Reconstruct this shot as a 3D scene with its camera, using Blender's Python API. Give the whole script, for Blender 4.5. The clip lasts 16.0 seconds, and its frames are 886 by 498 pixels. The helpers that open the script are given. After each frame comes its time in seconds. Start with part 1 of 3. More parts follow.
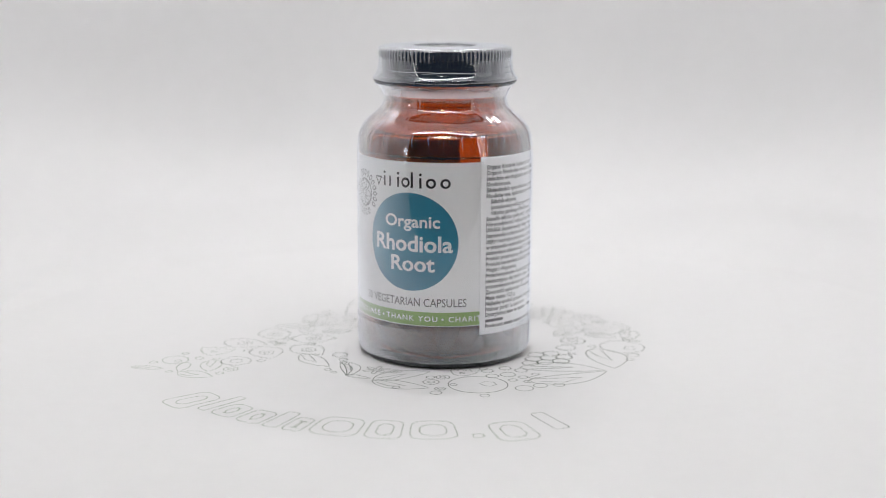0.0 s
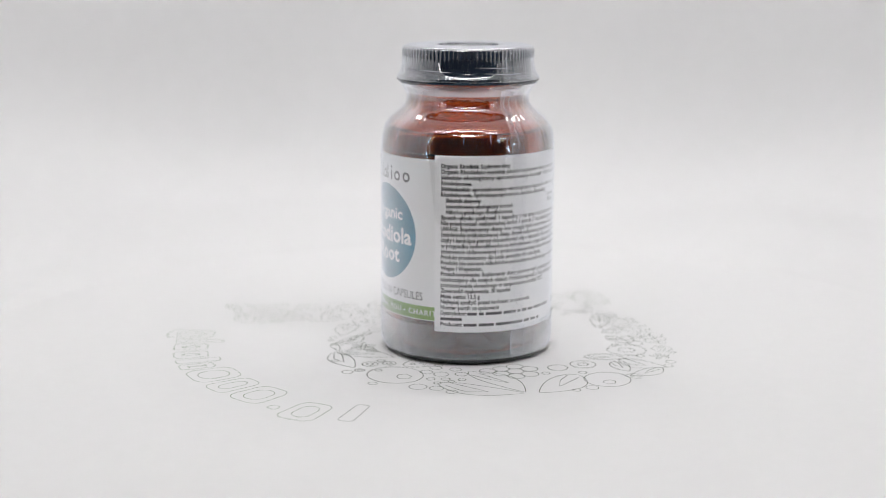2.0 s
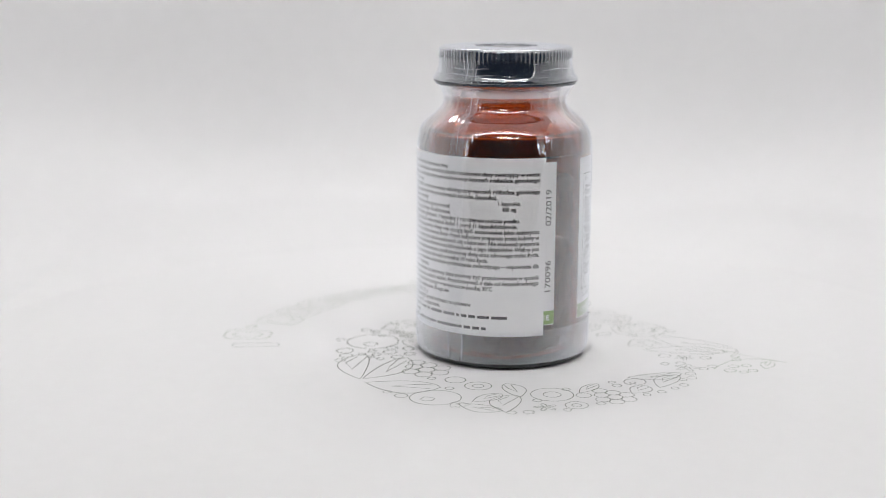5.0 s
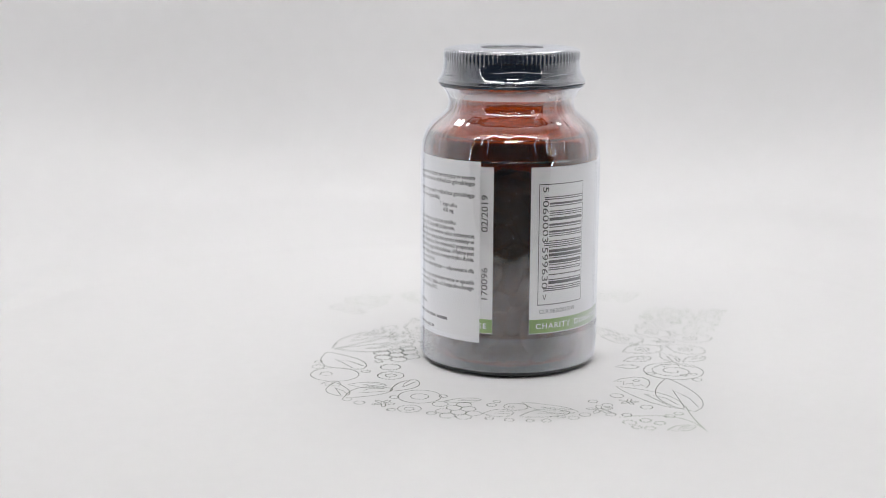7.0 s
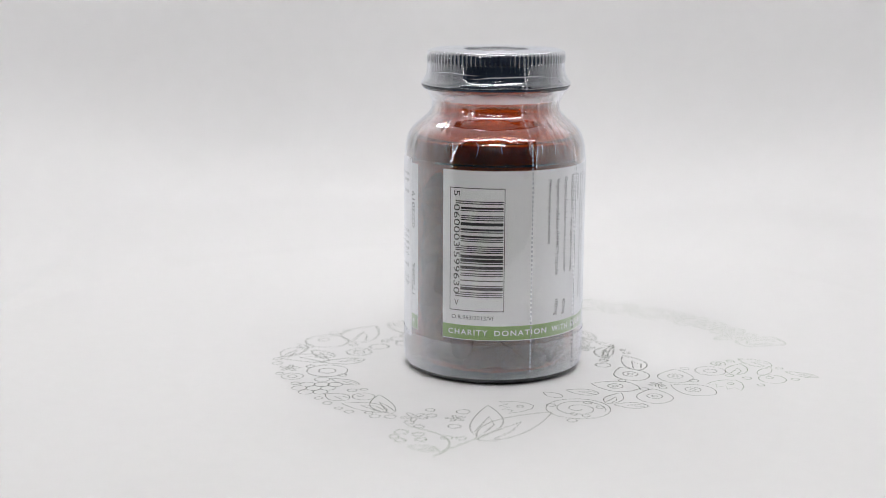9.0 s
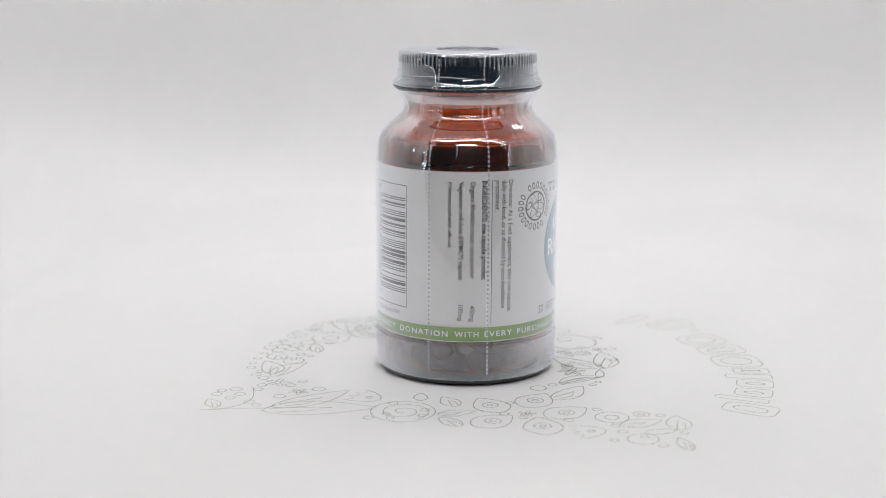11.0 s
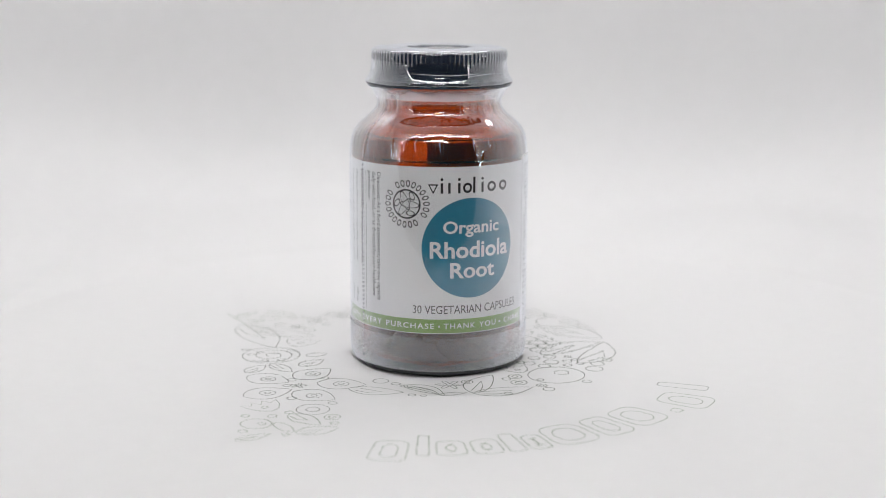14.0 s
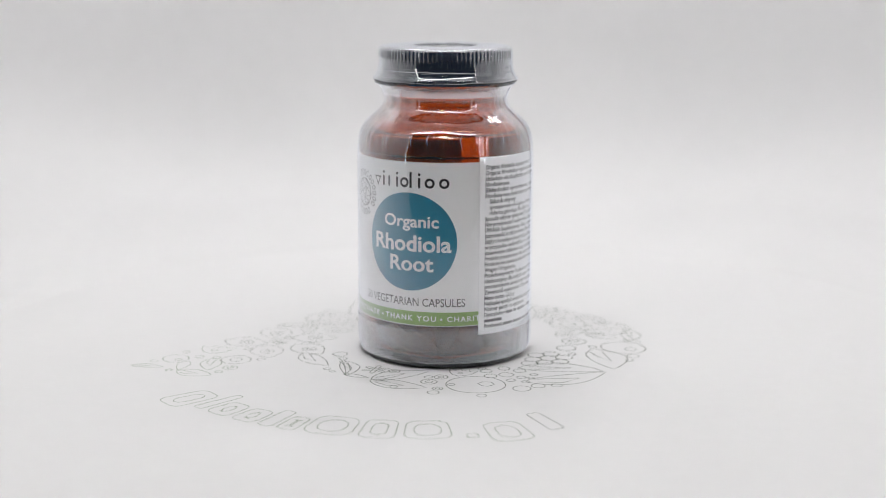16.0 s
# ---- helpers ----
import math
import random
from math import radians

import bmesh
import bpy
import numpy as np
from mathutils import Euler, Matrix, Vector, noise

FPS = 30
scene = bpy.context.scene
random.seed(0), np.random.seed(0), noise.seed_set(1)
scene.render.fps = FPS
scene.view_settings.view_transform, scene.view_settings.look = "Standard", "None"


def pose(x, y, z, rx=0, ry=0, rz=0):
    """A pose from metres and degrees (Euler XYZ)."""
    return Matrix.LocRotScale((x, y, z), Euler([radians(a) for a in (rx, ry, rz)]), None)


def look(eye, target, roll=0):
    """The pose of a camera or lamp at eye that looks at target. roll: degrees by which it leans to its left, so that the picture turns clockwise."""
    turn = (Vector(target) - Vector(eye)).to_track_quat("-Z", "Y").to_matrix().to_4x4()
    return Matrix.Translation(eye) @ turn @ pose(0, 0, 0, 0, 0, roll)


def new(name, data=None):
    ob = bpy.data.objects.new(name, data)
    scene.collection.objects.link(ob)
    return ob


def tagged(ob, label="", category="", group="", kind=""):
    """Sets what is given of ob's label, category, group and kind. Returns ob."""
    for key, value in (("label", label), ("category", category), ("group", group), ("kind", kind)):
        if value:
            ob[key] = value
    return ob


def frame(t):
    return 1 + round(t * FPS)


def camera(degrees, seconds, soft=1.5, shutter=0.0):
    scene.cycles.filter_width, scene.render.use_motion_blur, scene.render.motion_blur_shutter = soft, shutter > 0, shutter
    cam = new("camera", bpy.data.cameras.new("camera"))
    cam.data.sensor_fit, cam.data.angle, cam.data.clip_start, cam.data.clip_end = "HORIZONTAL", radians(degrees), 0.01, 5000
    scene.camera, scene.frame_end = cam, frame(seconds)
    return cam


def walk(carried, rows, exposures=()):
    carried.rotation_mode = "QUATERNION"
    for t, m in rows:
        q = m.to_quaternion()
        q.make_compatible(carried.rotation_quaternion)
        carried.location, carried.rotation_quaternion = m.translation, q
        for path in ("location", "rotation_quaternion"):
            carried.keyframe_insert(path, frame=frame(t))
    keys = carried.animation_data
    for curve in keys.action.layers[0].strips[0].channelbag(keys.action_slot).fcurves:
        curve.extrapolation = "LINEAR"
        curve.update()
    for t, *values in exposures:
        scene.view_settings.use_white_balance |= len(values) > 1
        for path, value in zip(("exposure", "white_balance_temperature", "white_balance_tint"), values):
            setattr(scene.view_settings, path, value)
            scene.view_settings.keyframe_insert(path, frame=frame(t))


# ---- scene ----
# ---------------------------------------------------------------- camera
EYE = (0.0, -0.43657, 0.12324)
cam = camera(33.92, 16.0, soft=0.8)
cam.data.dof.use_dof = True
cam.data.dof.focus_distance = 0.414
cam.data.dof.aperture_fstop = 9.0
VIEW = look(EYE, (-0.00913, -0.01559, 0.03614), 0.251)
walk(cam, [(0.0, VIEW), (16.0, VIEW)], [(0.0, 0.0), (16.0, 0.0)])

# ---------------------------------------------------------------- light
LED_FRONT, BACK_FILL, LED_SIDE, ROOM_FILL = 16.8, 14.4, 17.0, 45.0
world = bpy.data.worlds.new("dim_room")
scene.world = world
world.use_nodes = True
world.node_tree.nodes["Background"].inputs[0].default_value = (0.5, 0.52, 0.56, 1)
world.node_tree.nodes["Background"].inputs[1].default_value = 0.02


# ---------------------------------------------------------------- materials
def material(name, color, rough=0.5, metal=0.0, vary=0.06, grain=400.0, bump=0.0, bump_scale=900.0, spec=0.5):
    """A surface with fine grain, slow stains and a light relief; sizes in metres."""
    m = bpy.data.materials.new(name)
    m.use_nodes = True
    nt = m.node_tree
    p = nt.nodes["Principled BSDF"]
    p.inputs["Roughness"].default_value = rough
    p.inputs["Metallic"].default_value = metal
    p.inputs["Specular IOR Level"].default_value = spec
    co = nt.nodes.new("ShaderNodeTexCoord")
    fine = nt.nodes.new("ShaderNodeTexNoise")
    fine.inputs["Scale"].default_value = grain
    fine.inputs["Detail"].default_value = 4
    slow = nt.nodes.new("ShaderNodeTexNoise")
    slow.inputs["Scale"].default_value = grain / 22
    nt.links.new(co.outputs["Object"], fine.inputs["Vector"])
    nt.links.new(co.outputs["Object"], slow.inputs["Vector"])
    add = nt.nodes.new("ShaderNodeMath")
    add.operation = "ADD"
    nt.links.new(fine.outputs["Fac"], add.inputs[0])
    nt.links.new(slow.outputs["Fac"], add.inputs[1])
    ramp = nt.nodes.new("ShaderNodeMapRange")
    ramp.inputs["From Min"].default_value = 0.6
    ramp.inputs["From Max"].default_value = 1.4
    ramp.inputs["To Min"].default_value = 1 - vary
    ramp.inputs["To Max"].default_value = 1 + vary
    nt.links.new(add.outputs[0], ramp.inputs["Value"])
    mul = nt.nodes.new("ShaderNodeVectorMath")
    mul.operation = "SCALE"
    mul.inputs[0].default_value = color
    nt.links.new(ramp.outputs["Result"], mul.inputs["Scale"])
    nt.links.new(mul.outputs["Vector"], p.inputs["Base Color"])
    if bump:
        n = nt.nodes.new("ShaderNodeTexNoise")
        n.inputs["Scale"].default_value = bump_scale
        n.inputs["Detail"].default_value = 3
        b = nt.nodes.new("ShaderNodeBump")
        b.inputs["Strength"].default_value = bump
        b.inputs["Distance"].default_value = 0.0003
        nt.links.new(co.outputs["Object"], n.inputs["Vector"])
        nt.links.new(n.outputs["Fac"], b.inputs["Height"])
        nt.links.new(b.outputs["Normal"], p.inputs["Normal"])
    return m


def glowing(name, color, strength):
    m = bpy.data.materials.new(name)
    m.use_nodes = True
    p = m.node_tree.nodes["Principled BSDF"]
    p.inputs["Base Color"].default_value = (0.8, 0.8, 0.8, 1)
    p.inputs["Emission Color"].default_value = (*color, 1)
    p.inputs["Emission Strength"].default_value = strength
    return m


def amber_glass():
    m = bpy.data.materials.new("amber_glass")
    m.use_nodes = True
    nt = m.node_tree
    p = nt.nodes["Principled BSDF"]
    p.inputs["Base Color"].default_value = (0.73, 0.255, 0.034, 1)
    p.inputs["Roughness"].default_value = 0.015
    p.inputs["IOR"].default_value = 1.52
    p.inputs["Transmission Weight"].default_value = 1.0
    co = nt.nodes.new("ShaderNodeTexCoord")
    n = nt.nodes.new("ShaderNodeTexNoise")
    n.inputs["Scale"].default_value = 60
    b = nt.nodes.new("ShaderNodeBump")
    b.inputs["Strength"].default_value = 0.04
    b.inputs["Distance"].default_value = 0.0008
    nt.links.new(co.outputs["Object"], n.inputs["Vector"])
    nt.links.new(n.outputs["Fac"], b.inputs["Height"])
    nt.links.new(b.outputs["Normal"], p.inputs["Normal"])
    return m


def clear_film(name, floor, rough, haze=0.0, relief=0.03):
    """Thin clear shrink film: see-through, with a gloss that grows towards grazing view."""
    m = bpy.data.materials.new(name)
    m.use_nodes = True
    nt = m.node_tree
    nt.nodes.remove(nt.nodes["Principled BSDF"])
    out = nt.nodes["Material Output"]
    co = nt.nodes.new("ShaderNodeTexCoord")
    n = nt.nodes.new("ShaderNodeTexNoise")
    n.inputs["Scale"].default_value = 110
    n.inputs["Detail"].default_value = 3
    b = nt.nodes.new("ShaderNodeBump")
    b.inputs["Strength"].default_value = relief
    b.inputs["Distance"].default_value = 0.0004
    nt.links.new(co.outputs["Object"], n.inputs["Vector"])
    nt.links.new(n.outputs["Fac"], b.inputs["Height"])
    clear = nt.nodes.new("ShaderNodeBsdfTransparent")
    clear.inputs["Color"].default_value = (0.985, 0.985, 0.985, 1)
    milk = nt.nodes.new("ShaderNodeBsdfDiffuse")
    milk.inputs["Color"].default_value = (0.70, 0.72, 0.78, 1)
    hazed = nt.nodes.new("ShaderNodeMixShader")
    hazed.inputs[0].default_value = haze
    nt.links.new(clear.outputs[0], hazed.inputs[1])
    nt.links.new(milk.outputs[0], hazed.inputs[2])
    gloss = nt.nodes.new("ShaderNodeBsdfGlossy")
    gloss.inputs["Roughness"].default_value = rough
    gloss.inputs["Color"].default_value = (0.93, 0.955, 1.0, 1)
    nt.links.new(b.outputs["Normal"], gloss.inputs["Normal"])
    # share of gloss: floor + (1 - floor) * (1 - cos)^5, the same from both sides of the thin sheet
    face = nt.nodes.new("ShaderNodeLayerWeight")
    face.inputs["Blend"].default_value = 0.5
    power = nt.nodes.new("ShaderNodeMath")
    power.operation = "POWER"
    power.inputs[1].default_value = 1.42
    nt.links.new(face.outputs["Facing"], power.inputs[0])
    fres = nt.nodes.new("ShaderNodeMath")
    fres.operation = "MULTIPLY_ADD"
    fres.inputs[1].default_value = 1 - floor
    fres.inputs[2].default_value = floor
    nt.links.new(power.outputs[0], fres.inputs[0])
    mix = nt.nodes.new("ShaderNodeMixShader")
    nt.links.new(fres.outputs[0], mix.inputs[0])
    nt.links.new(hazed.outputs[0], mix.inputs[1])
    nt.links.new(gloss.outputs[0], mix.inputs[2])
    nt.links.new(mix.outputs[0], out.inputs["Surface"])
    return m


WHITE_BOARD = material("white_board", (0.690, 0.688, 0.693), 0.8, vary=0.015, grain=180)
WHITE_CLOTH = material("white_cloth", (0.690, 0.688, 0.693), 0.8, vary=0.02, grain=120, bump=0.1, bump_scale=1500)
WHITE_BASE = material("white_plastic", (0.75, 0.75, 0.76), 0.4, vary=0.02)
DARK_WALL = material("dark_wall", (0.055, 0.056, 0.07), 0.9, vary=0.1, grain=8)
DARK_TABLE = material("dark_table", (0.04, 0.035, 0.03), 0.6, vary=0.2, grain=20)
INK = material("grey_print", (0.04, 0.07, 0.04), 0.7, vary=0.25, grain=900)
GREEN_LINE = material("green_grey_print", (0.10, 0.17, 0.08), 0.7, vary=0.25, grain=900)
PAPER = material("white_paper", (0.90, 0.898, 0.905), 0.5, vary=0.015, grain=700)


def let_light_through(mat, share, color):
    """Thin paper: part of the light passes to its other side."""
    nt = mat.node_tree
    out, p = nt.nodes["Material Output"], nt.nodes["Principled BSDF"]
    thin = nt.nodes.new("ShaderNodeBsdfTranslucent")
    thin.inputs["Color"].default_value = (*color, 1)
    mix = nt.nodes.new("ShaderNodeMixShader")
    mix.inputs[0].default_value = share
    nt.links.new(p.outputs[0], mix.inputs[1])
    nt.links.new(thin.outputs[0], mix.inputs[2])
    nt.links.new(mix.outputs[0], out.inputs["Surface"])


let_light_through(PAPER, 0.14, (0.85, 0.83, 0.80))
STICKER = material("sticker_paper", (0.90, 0.895, 0.90), 0.55, vary=0.012, grain=700)
BLACK_INK = material("black_print", (0.009, 0.009, 0.011), 0.55, vary=0.1)
GREY_INK = material("thin_grey_print", (0.028, 0.028, 0.032), 0.6, vary=0.1)
WHITE_INK = material("white_print", (0.84, 0.84, 0.85), 0.5, vary=0.02)
BLUE_INK = material("teal_print", (0.0, 0.185, 0.30), 0.45, vary=0.10, grain=300)
GREEN_INK = material("green_print", (0.19, 0.33, 0.055), 0.5, vary=0.06, grain=600)
CAP_PAINT = material("black_lacquer", (0.009, 0.017, 0.032), 0.10, vary=0.15, spec=0.5)
HERB = material("brown_capsules", (0.012, 0.006, 0.006), 0.6, vary=0.4, grain=500, bump=0.2, spec=0.15)
AMBER = amber_glass()
FILM = clear_film("shrink_film", 0.092, 0.008, 0.012, 0.035)
FILM_SEAM = clear_film("shrink_film_seam", 0.02, 0.02, 0.0)
FILM_FOLD = clear_film("shrink_film_gathered", 0.17, 0.15, 0.5)
BASE_GLOSS = clear_film("shrink_film_hem", 0.09, 0.004, 0.0, 0.0)
FILM_EDGE = clear_film("shrink_film_edge", 0.2, 0.10, 0.75)
LEDS = {"front": glowing("led_light_front", (1.0, 0.985, 0.98), LED_FRONT), "back": glowing("led_light_back", (1.0, 0.985, 0.98), BACK_FILL), "room": glowing("room_lamp_light", (1.0, 0.98, 0.96), ROOM_FILL), "side": glowing("led_light_side", (1.0, 0.985, 0.98), LED_SIDE)}


# ---------------------------------------------------------------- mesh helpers
def mesh_object(name, verts, faces, mat, parent=None, label="", smooth=False):
    me = bpy.data.meshes.new(name)
    me.from_pydata([tuple(v) for v in verts], [], faces)
    me.materials.append(mat)
    if smooth:
        me.shade_smooth()
    ob = new(name, me)
    ob.parent = parent
    if label:
        tagged(ob, label)
    return ob


def part(name, bm, mat, parent=None, label="", smooth=False):
    me = bpy.data.meshes.new(name)
    bm.to_mesh(me)
    bm.free()
    me.materials.append(mat)
    if smooth:
        me.shade_smooth()
    ob = new(name, me)
    ob.parent = parent
    if label:
        tagged(ob, label)
    return ob


def smooth_profile(points, step=0.0006):
    """A Catmull-Rom curve through the corner points (radius, height) of a turned form."""
    out = []
    n = len(points)
    for i in range(n - 1):
        p0, p1, p2, p3 = (np.array(points[max(0, min(n - 1, j))]) for j in (i - 1, i, i + 1, i + 2))
        k = max(1, int(np.linalg.norm(p2 - p1) / step))
        for j in range(k):
            t = j / k
            q = 0.5 * (2 * p1 + (p2 - p0) * t + (2 * p0 - 5 * p1 + 4 * p2 - p3) * t * t + (3 * p1 - p0 - 3 * p2 + p3) * t ** 3)
            out.append((float(q[0]), float(q[1])))
    out.append(tuple(points[-1]))
    return out


def turned(name, profile, mat, parent=None, label="", seg=96, shape=None, smooth=True):
    """A turned form; shape(radius, height, angle) may shift the radius and height."""
    verts, faces = [], []
    for r0, z0 in profile:
        for i in range(seg):
            a = 2 * math.pi * i / seg
            r, z = shape(r0, z0, a) if shape else (r0, z0)
            verts.append((r * math.cos(a), r * math.sin(a), z))
    for k in range(len(profile) - 1):
        for i in range(seg):
            j = (i + 1) % seg
            faces.append((k * seg + i, k * seg + j, (k + 1) * seg + j, (k + 1) * seg + i))
    return mesh_object(name, verts, faces, mat, parent, label, smooth)


def box(name, x0, x1, y0, y1, z0, z1, mat, parent=None, label="", bevel=0.0):
    bm = bmesh.new()
    bmesh.ops.create_cube(bm, size=1)
    for v in bm.verts:
        v.co = ((x0 + x1) / 2 + v.co.x * (x1 - x0), (y0 + y1) / 2 + v.co.y * (y1 - y0), (z0 + z1) / 2 + v.co.z * (z1 - z0))
    if bevel:
        bmesh.ops.bevel(bm, geom=bm.edges[:], offset=bevel, segments=2, affect="EDGES")
    return part(name, bm, mat, parent, label)


# ---------------------------------------------------------------- light box and room
HALF, FRONT, BACK, FLOOR, TOP = 0.245, -0.195, 0.335, -0.0013, 0.40


def backdrop_sweep():
    """White lining in one piece: floor, wide bend at its foot, back and sides with rounded corners."""
    rad, corner = 0.08, 0.13
    plan = [(-HALF, FRONT, -1, 0), (-HALF, (FRONT + BACK - corner) / 2, -1, 0)]
    for i in range(13):
        a = math.radians(180 - 90 * i / 12)
        plan.append((-HALF + corner + corner * math.cos(a), BACK - corner + corner * math.sin(a), math.cos(a), math.sin(a)))
    plan += [(-x, y, -nx, ny) for x, y, nx, ny in plan[::-1]]
    rows = [(rad - rad * math.sin(math.radians(7.5 * k)), FLOOR + rad - rad * math.cos(math.radians(7.5 * k))) for k in range(13)] + [(0.0, TOP)]
    verts, faces = [], []
    n = len(plan)
    for inset, z in rows:
        for x, y, nx, ny in plan:
            verts.append((x - nx * inset, y - ny * inset, z))
    for k in range(len(rows) - 1):
        for i in range(n - 1):
            faces.append((k * n + i, k * n + i + 1, (k + 1) * n + i + 1, (k + 1) * n + i))
    faces.append(tuple(range(n - 1, -1, -1)))
    ob = mesh_object("backdrop", verts, faces, WHITE_CLOTH, None, "", True)
    md = ob.modifiers.new("thickness", "SOLIDIFY")
    md.thickness, md.offset = 0.002, 0
    return tagged(ob, "plain white curved backdrop lining of a light box", "backdrop", kind="structure")


backdrop_sweep()
for side, x0 in (("wall_west", -HALF - 0.014), ("wall_east", HALF + 0.004)):
    tagged(box(side, x0, x0 + 0.010, FRONT, BACK + 0.004, FLOOR - 0.002, TOP, WHITE_CLOTH), "white fabric side wall of the light box", "wall", kind="structure")
tagged(box("wall_north", -HALF - 0.014, HALF + 0.014, BACK + 0.005, BACK + 0.015, FLOOR - 0.002, TOP, WHITE_CLOTH), "white fabric back wall of the light box", "wall", kind="structure")
tagged(box("ceiling", -HALF - 0.012, HALF + 0.012, FRONT, BACK + 0.004, TOP + 0.002, TOP + 0.012, WHITE_CLOTH), "white fabric top of the light box", "ceiling", kind="structure")
tagged(box("table_top", -0.75, 0.75, -0.45, 0.75, FLOOR - 0.045, FLOOR - 0.006, DARK_TABLE, bevel=0.004), "dark wooden table top under the light box", "table", kind="structure")
for nm, b in (("room_wall_north", (-1.6, 1.6, 1.5, 1.6, -0.8, 1.7)), ("room_wall_south", (-1.6, 1.6, -2.4, -2.3, -0.8, 1.7)),
              ("room_wall_west", (-1.7, -1.6, -2.4, 1.6, -0.8, 1.7)), ("room_wall_east", (1.6, 1.7, -2.4, 1.6, -0.8, 1.7)),
              ("room_floor", (-1.7, 1.7, -2.4, 1.6, -0.9, -0.8)), ("room_ceiling", (-1.7, 1.7, -2.4, 1.6, 1.7, 1.8))):
    tagged(box(nm, *b, DARK_WALL), "dark painted surface of the dim room round the table", "wall", kind="structure")


def led_bar(x0, x1, y0, y1, z0, z1, side, LED):
    """Aluminium bar of the frame with a glowing strip on its inner side."""
    holder = new("led_strip")
    tagged(holder, "white led strip on the front frame of the light box", "lamp", "led strips of the light box")
    box("housing", x0, x1, y0, y1, z0, z1, WHITE_BASE, holder, bevel=0.001)
    g = 0.0015
    if side == "down":
        box("diffuser", x0 + 0.01, x1 - 0.01, y0 + 0.004, y1 - 0.004, z0 - g, z0 - 0.0002, LED, holder, "glowing white diffuser")
    elif side == "right":
        box("diffuser", x1 + 0.0002, x1 + g, y0 + 0.003, y1 - 0.003, z0 + 0.01, z1 - 0.01, LED, holder, "glowing white diffuser")
    else:
        box("diffuser", x0 - g, x0 - 0.0002, y0 + 0.003, y1 - 0.003, z0 + 0.01, z1 - 0.01, LED, holder, "glowing white diffuser")
    return holder


led_bar(-0.235, 0.235, FRONT + 0.002, FRONT + 0.034, TOP - 0.012, TOP + 0.0015, "down", LEDS["front"])
# added fill bar without a known source, brightens the backdrop
led_bar(-0.235, 0.235, 0.17, 0.212, TOP - 0.012, TOP + 0.0015, "down", LEDS["back"])
led_bar(-0.244, -0.236, FRONT + 0.001, FRONT + 0.010, FLOOR + 0.001, TOP - 0.02, "right", LEDS["side"])
led_bar(0.236, 0.244, FRONT + 0.001, FRONT + 0.010, FLOOR + 0.001, TOP - 0.02, "left", LEDS["side"])


def ceiling_lamp(x, y, z):
    """Added fill panel under the ceiling of the room, in front of the light box, unseen."""
    lamp = new("ceiling_lamp")
    tagged(lamp, "flat white ceiling panel lamp in the dim room", "lamp")
    box("housing", x - 0.32, x + 0.32, y - 0.16, y + 0.16, z, z + 0.035, WHITE_BASE, lamp, bevel=0.004)
    for k in (-1, 1):
        box("diffuser", x + k * 0.155 - 0.14, x + k * 0.155 + 0.14, y - 0.14, y + 0.14, z - 0.004, z - 0.0005, LEDS["room"], lamp, "glowing white diffuser")


# added front fill for the label; its place is chosen for the angle
ceiling_lamp(0.0, -1.90, 1.664)

# ---------------------------------------------------------------- turntable with printed top
turntable = new("turntable")
tagged(turntable, "thin white round turntable sheet printed with a grey leaf ornament", "turntable")
platter = turned("platter", [(0.00001, 0.0), (0.1673, 0.0), (0.1675, -0.0001), (0.1675, -0.00024), (0.00001, -0.00024)], WHITE_BOARD, turntable, "thin white board disc", seg=192, smooth=False)
INK_Z, LINE = 0.00012, 0.000088


def on_plate(x, y):
    """Artwork units to the turntable, in metres."""
    a, b = x - 130, 160 - y
    return (0.00070229 * a + 0.00047014 * b - 0.018099, -0.00047014 * a + 0.00070229 * b + 0.0097198)


def ribbon(paths, name, mat=INK, width=LINE, parent=None):
    """Printed lines: flat ribbons along closed or open paths on the plate."""
    verts, faces = [], []
    # the print is bolder towards the middle of the plate
    spots = [p for pts, closed in paths for p in pts]
    far = math.hypot(sum(p[0] for p in spots) / len(spots), sum(p[1] for p in spots) / len(spots))
    width *= 1.0 + 0.4 * min(1.0, max(0.0, (0.062 - far) / 0.030))
    for pts, closed in paths:
        n = len(pts)
        base = len(verts)
        for i in range(n):
            p, q = Vector(pts[i - 1] if (closed or i) else pts[0]), Vector(pts[(i + 1) % n] if (closed or i < n - 1) else pts[-1])
            d = q - p
            d = Vector((-d.y, d.x)).normalized() * width if d.length > 1e-9 else Vector((width, 0))
            verts.append((pts[i][0] + d.x, pts[i][1] + d.y, INK_Z))
            verts.append((pts[i][0] - d.x, pts[i][1] - d.y, INK_Z))
        for i in range(n if closed else n - 1):
            j = (i + 1) % n
            faces.append((base + 2 * i, base + 2 * i + 1, base + 2 * j + 1, base + 2 * j))
    if far > 0.074 and mat is INK:
        mat = GREEN_LINE
    return mesh_object(name, verts, faces, mat, parent or platter)


def circle(x, y, r, n=26, squash=1.0, turn=0.0):
    c, s = math.cos(math.radians(turn)), math.sin(math.radians(turn))
    pts = []
    for i in range(n):
        a = 2 * math.pi * i / n
        u, v = r * math.cos(a), r * squash * math.sin(a)
        pts.append(on_plate(x + c * u - s * v, y + s * u + c * v))
    return pts, True


def berry(x, y, r):
    ribbon([circle(x, y, r, 18)], "printed_berry")


def ring(x, y, r):
    ribbon([circle(x, y, r), circle(x, y, r * 0.42, 16)], "printed_ring")


